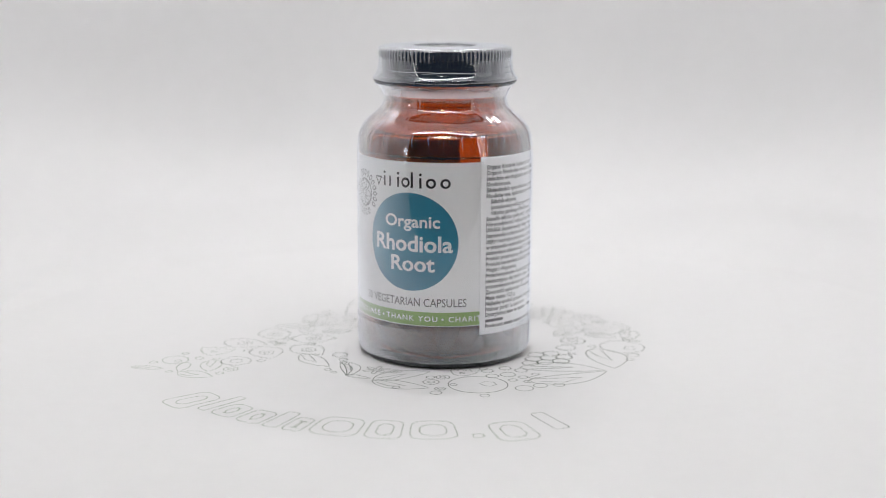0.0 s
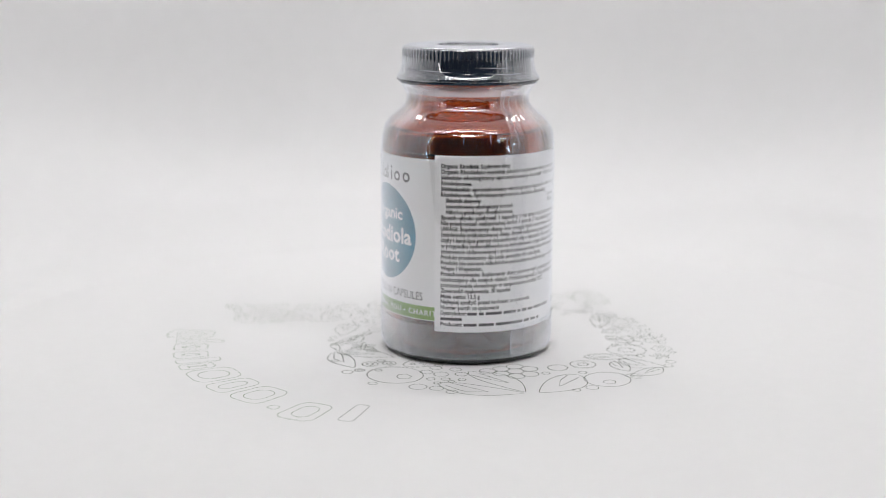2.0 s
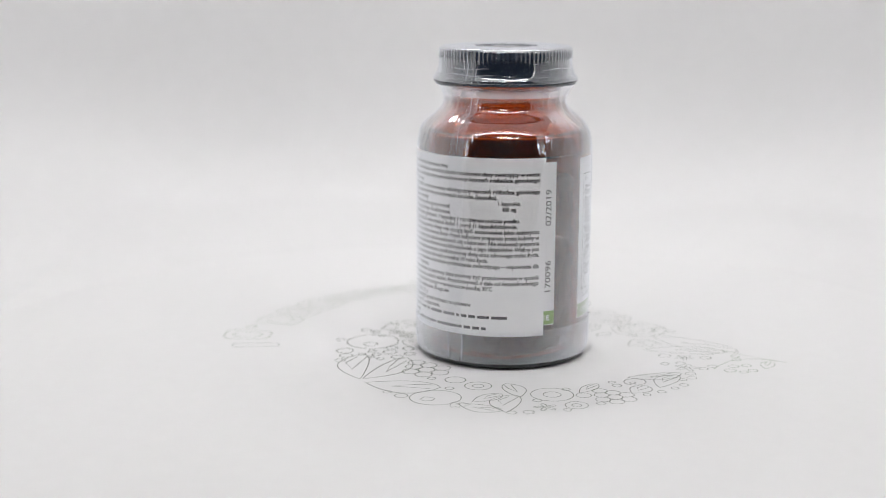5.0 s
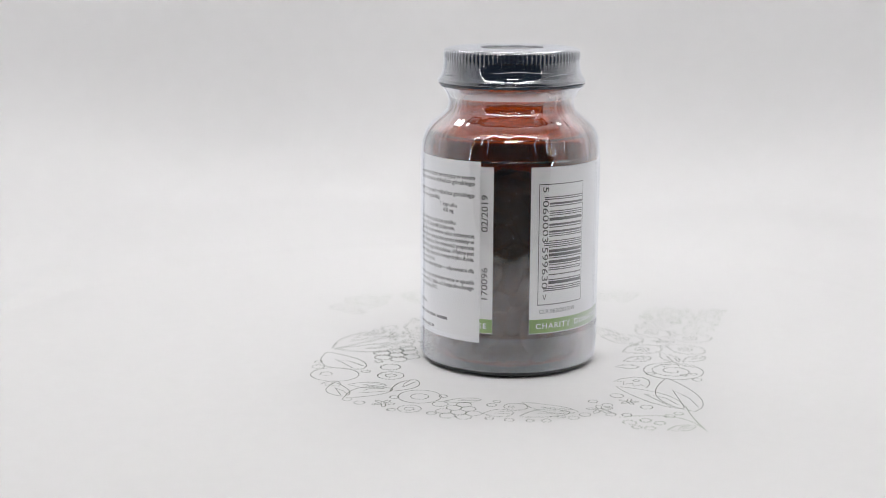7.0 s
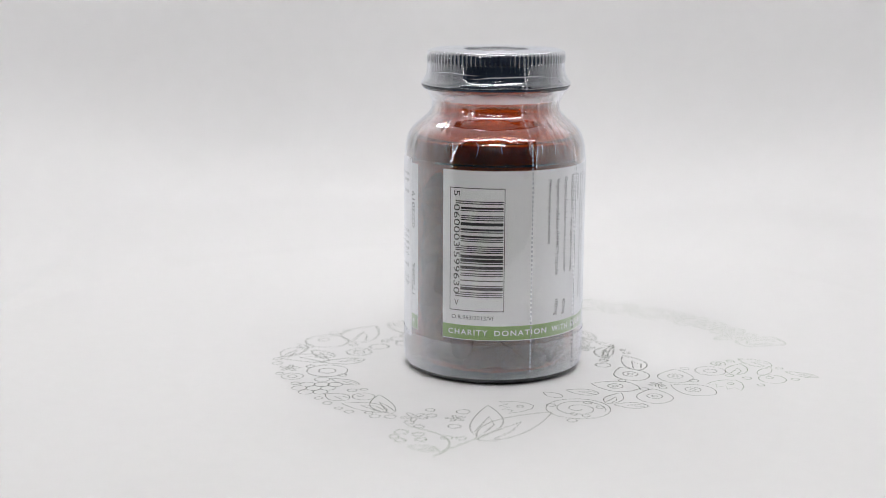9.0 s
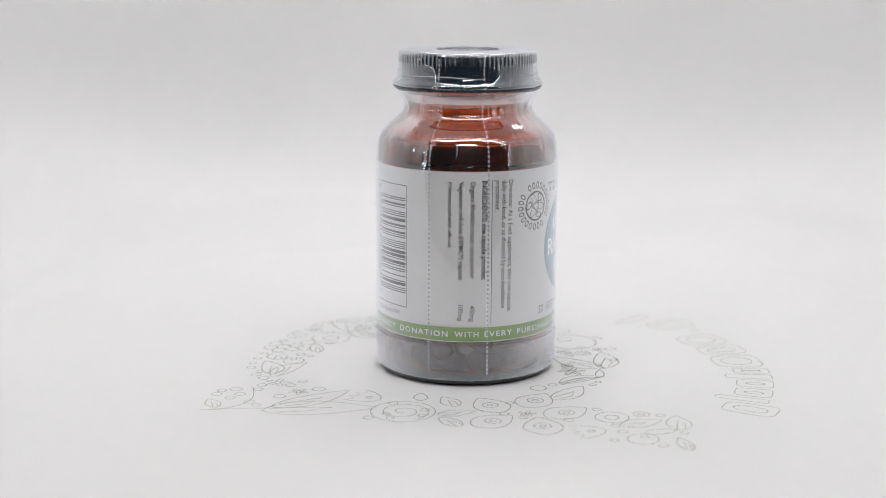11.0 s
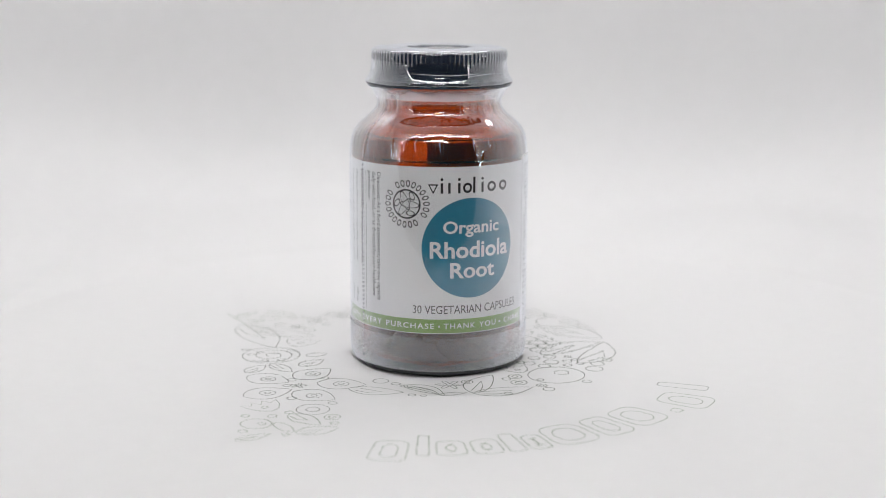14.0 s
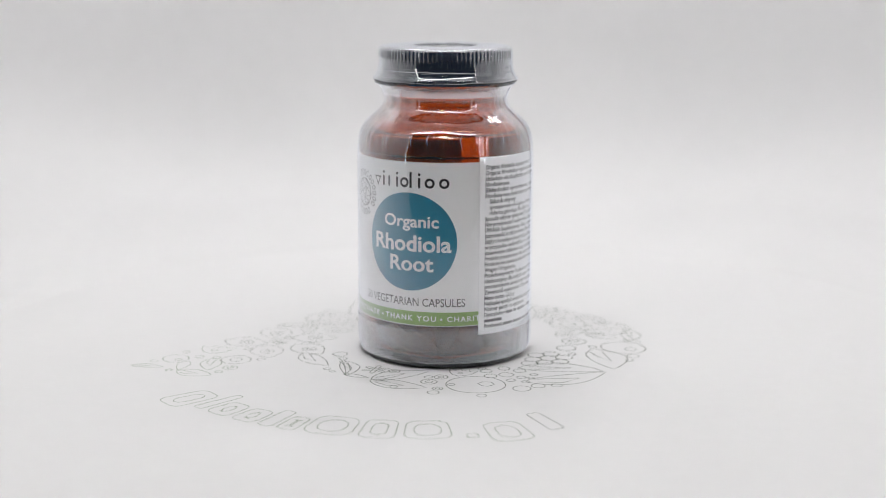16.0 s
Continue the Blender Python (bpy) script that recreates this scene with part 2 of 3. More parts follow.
def leaf_path(x0, y0, x1, y1, wide, bend=0.0, n=16):
    """Outline of a pointed leaf from stalk to tip; bend bows its axis."""
    dx, dy = x1 - x0, y1 - y0
    ln = math.hypot(dx, dy)
    nx, ny = -dy / ln, dx / ln
    left, right = [], []
    for i in range(n + 1):
        t = i / n
        w = wide / 2 * math.sin(math.pi * t ** 0.8) ** 0.85 if 0 < t < 1 else 0.0
        m = bend * math.sin(math.pi * t)
        left.append((x0 + dx * t + nx * (m + w), y0 + dy * t + ny * (m + w)))
        right.append((x0 + dx * t + nx * (m - w), y0 + dy * t + ny * (m - w)))
    return left + right[-2:0:-1]


def leaf(x0, y0, x1, y1, wide, bend=0.0, vein=True):
    paths = [([on_plate(*p) for p in leaf_path(x0, y0, x1, y1, wide, bend)], True)]
    if vein:
        dx, dy = x1 - x0, y1 - y0
        ln = math.hypot(dx, dy)
        nx, ny = -dy / ln, dx / ln
        k = 0.16 * wide
        tip = (x0 + dx * 0.62 + nx * bend, y0 + dy * 0.62 + ny * bend)
        a = (x0 + dx * 0.12 + nx * k, y0 + dy * 0.12 + ny * k)
        b = (x0 + dx * 0.12 - nx * k, y0 + dy * 0.12 - ny * k)
        mid1 = ((a[0] + tip[0]) / 2 + nx * (k + bend * 0.5), (a[1] + tip[1]) / 2 + ny * (k + bend * 0.5))
        paths.append(([on_plate(*p) for p in (a, mid1, tip, b)], False))
    ribbon(paths, "printed_leaf")


def eye_fruit(x, y, r, turn):
    """Lemon-shaped fruit with a double ring in it."""
    c, s = math.cos(math.radians(turn)), math.sin(math.radians(turn))
    body = [on_plate(*p) for p in leaf_path(x - c * r * 1.35, y - s * r * 1.35, x + c * r * 1.35, y + s * r * 1.35, r * 1.95)]
    ribbon([(body, True), circle(x, y, r * 0.42, 18), circle(x, y, r * 0.16, 10)], "printed_fruit")


def round_fruit(x, y, r, turn=0.0):
    c, s = math.cos(math.radians(turn)), math.sin(math.radians(turn))
    glint = [on_plate(x + c * u - s * v, y + s * u + c * v) for u, v in
             ((0.05 * r, -0.12 * r), (0.2 * r, -0.34 * r), (0.5 * r, -0.34 * r), (0.62 * r, -0.08 * r), (0.42 * r, 0.16 * r), (0.22 * r, 0.1 * r))]
    ribbon([circle(x, y, r, 34, 0.94, turn), (glint, True)], "printed_fruit")


def flower(x, y, r, n=5, turn=0.0):
    pts = []
    for i in range(n * 8):
        a = 2 * math.pi * i / (n * 8) + math.radians(turn)
        k = r * (0.62 + 0.38 * math.cos(n * (a - math.radians(turn))))
        pts.append(on_plate(x + k * math.cos(a), y + k * math.sin(a)))
    ribbon([(pts, True), circle(x, y, r * 0.22, 10)], "printed_flower")


def tulip(x, y, r, turn):
    c, s = math.cos(math.radians(turn)), math.sin(math.radians(turn))
    shape = ((-1.0, -0.1), (-1.15, -0.9), (-0.6, -0.5), (-0.35, -1.1), (0.0, -0.5), (0.35, -1.1), (0.6, -0.5), (1.15, -0.9), (1.0, -0.1), (0.55, 0.65), (0.0, 0.95), (-0.55, 0.65))
    pts = [on_plate(x + r * (c * u - s * v), y + r * (s * u + c * v)) for u, v in shape]
    ribbon([(pts, True), circle(x, y + 0.1 * r, r * 0.2, 10)], "printed_flower")


def spiral(x, y, r):
    pts = [on_plate(x + r * k / 60 * math.cos(k * 0.24 + 0.6), y + r * k / 60 * math.sin(k * 0.24 + 0.6)) for k in range(8, 61)]
    ribbon([(pts, False), circle(x, y, r * 1.16, 40)], "printed_spiral")


def grapes(x, y, r, turn=0.0):
    c, s = math.cos(math.radians(turn)), math.sin(math.radians(turn))
    for u, v in ((-1, -1.6), (1, -1.6), (-1.9, 0), (0, 0), (1.9, 0), (-0.9, 1.6), (0.9, 1.6), (0, 3.1)):
        berry(x + r * 1.05 * (c * u - s * v), y + r * 1.05 * (s * u + c * v), r)


def ornament():
    # head of the stem
    ribbon([([on_plate(65 + 12 * t + 16 * t * t, 87.5 + 11 * math.sin(2.6 * t) + 2 * t) for t in np.linspace(0, 1, 20)], False),
            ([on_plate(65 + 9 * math.sin(1.2 * t), 87.5 + 25 * t) for t in np.linspace(0, 1, 16)], False)], "printed_stalk")
    leaf(69, 92, 77, 86, 5)
    leaf(70, 107, 82, 142, 14, -1.5)
    leaf(74, 109, 98, 128, 10, 1.5)
    tulip(92, 136, 5.5, 20)
    flower(100, 101.5, 4.6, 5)
    flower(92, 112, 3.4, 5, 20)
    for x, y, r in ((82.5, 86.5, 1.7), (86.6, 86.7, 1.5), (80, 92.3, 1.7), (84.6, 94, 1.8), (89.3, 90.7, 2.1), (77.6, 100, 1.7), (85.6, 107.6, 2.0),
                    (75, 103.4, 1.5), (96.5, 117.6, 2.2), (96, 97.3, 1.6), (104, 95, 1.8), (98.3, 106.8, 1.7), (103.4, 109.4, 1.5), (91, 98, 1.6)):
        berry(x, y, r)
    # spiral and the leaves under it
    spiral(80.5, 151.5, 9.0)
    for x, y, r in ((71.6, 142.6, 1.6), (73.3, 149.3, 1.2), (76.6, 147, 1.2), (84, 158, 1.4), (88, 146, 1.5), (78, 158.5, 1.3)):
        berry(x, y, r)
    leaf(93, 154, 101, 152, 4.6, 0, False)
    leaf(71, 173, 78, 164, 6)
    leaf(80, 163, 87, 174, 6)
    leaf(90, 167, 99, 160, 6.5)
    # five eye fruits round a star
    eye_fruit(78.5, 181.5, 6.2, 35)
    eye_fruit(94.2, 177.2, 6.2, -40)
    eye_fruit(77.8, 197.5, 6.4, -20)
    eye_fruit(93.0, 202.5, 6.3, 40)
    eye_fruit(103.0, 190.5, 6.3, 15)
    flower(88.5, 190.5, 3.0, 5)
    berry(86.5, 183.5, 1.5), berry(85.5, 204.5, 1.6), berry(98, 183, 1.3), berry(84.5, 190, 1.3)
    # foot of the stem
    tulip(76.5, 212.5, 5.6, -25)
    ring(91.7, 217.3, 5.4)
    round_fruit(73.2, 229.3, 5.0, 30)
    leaf(84, 221, 93, 233, 7.5)
    leaf(79, 229, 84.5, 239, 4.5, 0, False)
    leaf(85, 240, 98.5, 236.5, 8)
    leaf(66.5, 244.5, 77.5, 239.5, 4.6)
    ring(97.3, 226, 2.6)
    for x, y, r in ((98.5, 211.5, 1.5), (84, 219.5, 1.4), (97.6, 232, 1.4), (78.5, 222.5, 1.5), (82, 241, 1.2), (70, 221, 1.3), (69, 236, 1.4)):
        berry(x, y, r)
    # lower bowl
    berry(116.7, 189, 2.7), berry(121.5, 193, 1.5), berry(124, 196, 1.2)
    leaf(105, 196, 123, 203, 8.5, 1.0)
    leaf(124, 195, 136, 208, 7, -1.5)
    leaf(125.5, 197, 134.5, 207, 2.2, -1.2, False)
    flower(139.5, 196.5, 5.0, 6, 10)
    ring(146, 194, 2.0)
    leaf(134, 207.5, 144, 206, 3.0, 0, False)
    leaf(146, 207, 156, 187, 9.5, -1.5)
    leaf(146, 207.5, 167, 203, 9.0, 1.2)
    ring(163.5, 197, 2.8), ring(163.5, 190, 2.4), ring(170.5, 201.5, 1.8), berry(160, 192.5, 1.5)
    for x, y, r in ((125.3, 206.3, 1.2), (129, 207.6, 1.0), (157.5, 209, 1.3), (171.5, 195, 1.2), (172, 206, 2.0)):
        berry(x, y, r)
    tulip(166.0, 181.5, 4.4, -20)
    round_fruit(178.2, 190.0, 10.2, -30)
    # right flank
    for x, y, r in ((193.3, 184.3, 3.1), (196, 178.3, 2.4), (200.8, 174, 1.9), (187, 199, 1.6), (180, 174, 2.6), (175, 168, 2.1), (171.8, 174.5, 2.1), (176.5, 178.6, 2.2),
                    (181, 167, 2.2), (186, 173.5, 1.6), (187.6, 168, 1.3), (185, 178.5, 1.5), (190, 177, 1.3), (189, 172, 1.1), (169, 173, 1.4)):
        berry(x, y, r)
    leaf(178.5, 164, 205, 149.5, 11, -2.5)
    leaf(190, 177, 206, 150, 11, 3.0)
    grapes(180.5, 147.5, 3.0, 10)
    leaf(187.5, 127, 206.5, 145, 14, -2)
    berry(178.5, 131.7, 3.6), berry(184.5, 137.5, 1.4), berry(203.6, 126, 2.2), berry(205.5, 132, 1.4), berry(185.5, 124.5, 1.5)
    ring(175.7, 121.7, 4.6)
    round_fruit(195, 118.2, 8.6, 20)
    tulip(192.5, 108.2, 3.0, 10)
    # upper bowl
    leaf(171, 107, 184, 93, 10, 2)
    leaf(166, 119, 171, 104, 7.5, -1.0)
    leaf(174, 110, 187, 108, 6.5, 0)
    leaf(184, 95, 192, 109, 7.5, -1.2)
    flower(169.8, 90.8, 4.0, 5, 36)
    ring(160, 87.2, 3.8)
    ring(160, 100.7, 7.2)
    berry(151.5, 94.5, 2.6), berry(152.5, 103, 1.4), berry(168, 98, 1.5), berry(177.5, 89.5, 1.8), berry(182.5, 92, 1.6)
    grapes(143.8, 87.5, 2.5, 0)
    leaf(139.5, 102.5, 151, 97.5, 5)
    leaf(126.5, 91.5, 136, 88, 7.5)
    round_fruit(127, 97.6, 3.9, 0)
    leaf(109, 96.5, 124, 88, 8.0, 1.2)
    leaf(106.5, 97, 126, 103, 7.5, -1.5)
    for x, y, r in ((115, 86, 1.5), (120, 84.8, 1.3), (126.6, 84, 1.5), (133, 84, 1.3), (111, 91, 1.3), (135, 97.5, 1.6), (134, 101.5, 1.2), (107, 91, 1.7), (152, 84.5, 1.5), (165.5, 84.8, 1.3)):
        berry(x, y, r)


ornament()


def arc_block(a0, a1, low, high, inner):
    """An outlined rounded block on the arc of plain marks below the ornament."""
    cx, cy, rad = -0.01612, 0.00323, 0.0856

    def outline(m):
        w, h = (a1 - a0) / 57.2958 * rad, high - low
        k = min(w, h) * 0.28
        pts = []
        for sx, sy, st in ((1, 1, 0), (-1, 1, 90), (-1, -1, 180), (1, -1, 270)):
            for i in range(5):
                a = math.radians(st + 22.5 * i)
                u = sx * (w / 2 - m - k) + k * math.cos(a)
                v = sy * (h / 2 - m - k) + k * math.sin(a)
                ang = math.radians((a0 + a1) / 2) + u / rad
                rr = rad - (low + high) / 2 - v
                pts.append((cx + rr * math.cos(ang), cy + rr * math.sin(ang)))
        return pts, True
    paths = [outline(0.0)]
    if inner:
        paths.append(outline(0.0026))
    ribbon(paths, "printed_mark", width=0.000095)


for a0, a1, low, high, inner in ((-141.5, -135.2, -0.0045, 0.0105, True), (-133.6, -131.4, 0.0, 0.0150, False), (-130.1, -124.8, 0.0, 0.0105, True),
                                 (-123.6, -118.4, 0.0, 0.0105, True), (-117.4, -114.4, 0.0, 0.0135, False), (-113.4, -109.6, 0.0, 0.0105, True),
                                 (-108.5, -99.4, 0.0, 0.0145, True), (-98.0, -91.4, 0.0, 0.0145, True), (-89.8, -81.2, 0.0, 0.0145, True),
                                 (-78.6, -76.6, 0.0, 0.0030, False), (-74.6, -67.2, -0.0045, 0.0105, True), (-63.4, -60.4, 0.0, 0.0145, False)):
    arc_block(a0, a1, low, high, inner)

# ---------------------------------------------------------------- bottle
bottle = new("pill_bottle")
tagged(bottle, "amber glass capsule bottle with black cap, sealed in clear film", "bottle")
R_GLASS, R_LABEL, R_STICK, R_FILM = 0.0263, 0.02655, 0.02672, 0.0269

glass_outer = smooth_profile([(0.00001, 0.0005), (0.016, 0.0005), (0.0205, 0.0001), (0.0240, 0.0007), (0.0256, 0.0022), (R_GLASS, 0.0048), (R_GLASS, 0.03), (R_GLASS, 0.060),
                              (0.0262, 0.0640), (0.0256, 0.0677), (0.0242, 0.0710), (0.0225, 0.0729), (0.0203, 0.0747), (0.0187, 0.0762), (0.0181, 0.0780), (0.0184, 0.0798), (0.0183, 0.0812), (0.0176, 0.0826), (0.0174, 0.0905)])
glass_inner = smooth_profile([(0.0155, 0.0905), (0.0155, 0.0790), (0.0172, 0.0745), (0.0222, 0.0700), (0.0238, 0.0640), (0.0239, 0.03), (0.0238, 0.0080), (0.0232, 0.0032), (0.0205, 0.0013), (0.012, 0.0012), (0.00001, 0.0012)])
turned("glass_body", glass_outer + glass_inner, AMBER, bottle, "dark amber glass body")


# opaque ring outside the glass; the heel's dark reflection is put into its colour
HEEL_DARK = material("dark_glass_heel", (0.010, 0.009, 0.012), 0.12, vary=0.2, spec=0.6)
turned("heel", [(0.0200, 0.00005), (0.0242, 0.0002), (0.0258, 0.0009), (0.0264, 0.0020), (0.0264, 0.0026)], HEEL_DARK, bottle, "dark rounded glass heel")


def capsule(length, radius):
    """A two-piece hard capsule lying along z, its cap half a little wider."""
    bm = bmesh.new()
    rings = [(0.35, -1.0), (0.75, -0.90), (0.96, -0.72), (0.96, 0.08), (1.0, 0.10), (1.0, 0.70), (0.78, 0.90), (0.36, 1.0)]
    rows = [[bm.verts.new((k * radius * math.cos(i * math.tau / 12), k * radius * math.sin(i * math.tau / 12), h * length / 2)) for i in range(12)] for k, h in rings]
    for lo, hi in zip(rows, rows[1:]):
        for i in range(12):
            bm.faces.new((lo[i], lo[(i + 1) % 12], hi[(i + 1) % 12], hi[i])).smooth = True
    bm.faces.new(rows[0][::-1])
    bm.faces.new(rows[-1])
    return bm


# loose capsules heaped inside the glass, lying at all angles against the wall
heap_rng = random.Random(11)
first = None
for level in range(8):
    for i in range(10):
        phi = math.tau * (i + 0.5 * (level % 2)) / 10 + heap_rng.uniform(-0.12, 0.12)
        z = 0.0062 + 0.0066 * level + heap_rng.uniform(-0.0012, 0.0012)
        lean = heap_rng.uniform(0.15, 1.2) * heap_rng.choice((-1, 1))
        if level in (0, 7):
            lean = heap_rng.choice((-1, 1)) * heap_rng.uniform(1.35, 1.6)
        r = 0.0200 - 0.0020 * math.sin(abs(lean))
        if first is None:
            ob = first = part("capsule", capsule(0.0150, 0.0031), HERB, bottle, "brown capsule seen through the glass")
        else:
            ob = new("capsule", first.data)
            ob.parent = bottle
        ob.matrix_local = Matrix.Translation((r * math.cos(phi), r * math.sin(phi), z)) @ Matrix.Rotation(phi, 4, "Z") @ Matrix.Rotation(lean, 4, "X")
for level in range(7):
    for i in range(8):
        inner = i < 6
        phi = math.tau * i / 6 + 0.4 * level
        r = 0.0120 if inner else 0.0035
        ob = new("capsule", first.data)
        ob.parent = bottle
        spin = phi + (0.0 if inner else math.pi * i)
        ob.matrix_local = Matrix.Translation((r * math.cos(spin), r * math.sin(spin), 0.0066 + 0.0066 * level)) @ Matrix.Rotation(spin, 4, "Z") @ Matrix.Rotation(heap_rng.uniform(0.9, 1.6), 4, "X")
for i in range(14):
    phi, r = i * 2.4, 0.0032 * math.sqrt(i)
    ob = new("capsule", first.data)
    ob.parent = bottle
    ob.matrix_local = Matrix.Translation((r * math.cos(phi), r * math.sin(phi), 0.0515 + heap_rng.uniform(-0.002, 0.002))) @ Matrix.Rotation(heap_rng.uniform(0, 3.1), 4, "Z") @ Matrix.Rotation(heap_rng.uniform(1.3, 1.8), 4, "X")


def knurl(r, z, a):
    return (r + 0.00028 * (0.5 + 0.5 * math.cos(96 * a)) if 0.0910 < z < 0.0938 and r > 0.0185 else r), z


cap = turned("cap", [(0.00001, 0.0943), (0.0165, 0.0942), (0.0188, 0.0941), (0.0194, 0.0938), (0.0196, 0.0935), (0.0196, 0.0912), (0.0193, 0.0906), (0.0192, 0.0880), (0.0193, 0.0864), (0.0199, 0.0854),
                    (0.0214, 0.0847), (0.0219, 0.0843), (0.0217, 0.0839), (0.0209, 0.0837), (0.0180, 0.0838)], CAP_PAINT, bottle, "black lacquered metal screw cap with a knurled edge", seg=576, shape=knurl, smooth=False)


def wrap_point(phi, z, r):
    a = math.radians(phi)
    return (r * math.cos(a), r * math.sin(a), z)


def wrapped_sheet(name, p0, p1, z0, z1, r, mat, parent, label="", thick=0.00008, step=2.0, bulge=0.0):
    """A curved paper sheet with thickness from angle p0 to p1."""
    n = max(2, int((p1 - p0) / step))
    verts, faces = [], []
    for k in range(n + 1):
        p = p0 + (p1 - p0) * k / n
        e = bulge * (max(0.0, 1 - k / 2) + max(0.0, 1 - (n - k) / 2))
        for rr, z in ((r - thick, z0), (r + e, z0), (r + e, z1), (r - thick, z1)):
            verts.append(wrap_point(p, z, rr))
    for k in range(n):
        for i in range(4):
            j = (i + 1) % 4
            faces.append((4 * k + i, 4 * k + 4 + i, 4 * k + 4 + j, 4 * k + j))
    faces += [(0, 1, 2, 3), (4 * n + 3, 4 * n + 2, 4 * n + 1, 4 * n)]
    return mesh_object(name, verts, faces, mat, parent, label)


def text_outline(body, bold=0.0, spread=1.0):
    """Flat letters in the built-in font, as points and faces; height 1 is a capital's height."""
    cu = bpy.data.curves.new("letters", "FONT")
    cu.body, cu.offset, cu.resolution_u, cu.space_character = body, bold, 3, spread
    ob = new("letters", cu)
    me = bpy.data.meshes.new_from_object(ob.evaluated_get(bpy.context.evaluated_depsgraph_get()))
    v = np.array([tuple(p.co[:2]) for p in me.vertices]).reshape(-1, 2)
    f = [tuple(p.vertices) for p in me.polygons]
    bpy.data.objects.remove(ob)
    bpy.data.curves.remove(cu)
    bpy.data.meshes.remove(me)
    return v, f


CAPITAL = float(np.ptp(text_outline("H")[0][:, 1]))


def wrapped_text(body, phi, z, height, mat, parent, r, width=None, way="across", bold=0.0, name="lettering", spread=1.0):
    """Writing round the bottle. phi, z: where it begins, on its base line; width in metres."""
    v, f = text_outline(body, bold, spread)
    if not len(v):
        return None
    x = v[:, 0] - v[:, 0].min()
    k = width / x.max() if width else height / CAPITAL
    x, y = x * k, v[:, 1] * height / CAPITAL
    deg = math.degrees(1 / r)
    if way == "across":
        pts = [wrap_point(phi + a * deg, z + b, r) for a, b in zip(x, y)]
    elif way == "down":
        pts = [wrap_point(phi + b * deg, z - a, r) for a, b in zip(x, y)]
    else:
        pts = [wrap_point(phi - b * deg, z + a, r) for a, b in zip(x, y)]
    return mesh_object(name, pts, f, mat, parent)


def wrapped_bar(p0, p1, z0, z1, r, mat, parent, name="bar"):
    n = max(1, int((p1 - p0) / 2))
    verts = [wrap_point(p0 + (p1 - p0) * k / n, z, r) for k in range(n + 1) for z in (z0, z1)]
    return mesh_object(name, verts, [(2 * k, 2 * k + 2, 2 * k + 3, 2 * k + 1) for k in range(n)], mat, parent)


def wrapped_ring(phi, z, r_out, r_in, r, mat, parent, name, squash=1.0, turn=0.0, n=48):
    """A flat ring or, with r_in 0, a disc on the curved label, radii in metres."""
    deg = math.degrees(1 / r)
    c, s = math.cos(math.radians(turn)), math.sin(math.radians(turn))
    rings = [r_in + (r_out - r_in) * k / 8 for k in range(9)] if r_in == 0 else [r_in, r_out]
    verts, faces = [], []
    for q in rings:
        for i in range(n):
            a = 2 * math.pi * i / n
            u, v = max(q, 1e-6) * math.cos(a), max(q, 1e-6) * squash * math.sin(a)
            verts.append(wrap_point(phi + (c * u - s * v) * deg, z + s * u + c * v, r))
    for k in range(len(rings) - 1):
        for i in range(n):
            j = (i + 1) % n
            faces.append((k * n + i, (k + 1) * n + i, (k + 1) * n + j, k * n + j))
    return mesh_object(name, verts, faces, mat, parent)


def arc_mm(degrees_span, r=R_LABEL):
    return math.radians(degrees_span) * r


# main paper label, open strip between its two ends
label = wrapped_sheet("label", 80.6, 417.4, 0.0140, 0.0629, R_LABEL, PAPER, bottle, "white wraparound paper label with green band")
L1, L2 = R_LABEL + 0.00005, R_LABEL + 0.00009
wrapped_sheet("band", 80.7, 417.3, 0.0142, 0.0183, L1, GREEN_INK, label, "leaf green printed band", thick=0.00003)
for text, p0, p1 in (("CHARITY", 84.9, 110.5), ("DONATION", 114.5, 149.0), ("WITH", 153.0, 168.0), ("EVERY", 171.5, 190.0), ("PURCHASE", 193.5, 226.0), ("THANK", 231.8, 252.5), ("YOU", 255.0, 267.8),
                     ("CHARITY", 274.8, 300.4), ("PURCHASE", 384.5, 413.8)):
    wrapped_text(text, p0, 0.0155, 0.00155, WHITE_INK, label, L2, arc_mm(p1 - p0), bold=0.016, spread=1.22)
for p in (229.0, 271.0):
    wrapped_ring(p, 0.0162, 0.00035, 0, L2, WHITE_INK, label, "dot", n=12)

# teal disc with the plain name of the content
wrapped_ring(249.4, 0.0392, 0.01465, 0, L1, BLUE_INK, label, "disc", n=72)
wrapped_text("Organic", 231.2, 0.0437, 0.0034, WHITE_INK, label, L2, arc_mm(38.2), bold=0.022)
wrapped_text("Rhodiola", 223.0, 0.0365, 0.0046, WHITE_INK, label, L2, arc_mm(54.6), bold=0.024)
wrapped_text("Root", 235.7, 0.0306, 0.0043, WHITE_INK, label, L2, arc_mm(30.4), bold=0.024)
wrapped_text("30 VEGETARIAN CAPSULES", 212.3, 0.0200, 0.0024, GREY_INK, label, L1, arc_mm(74.2))


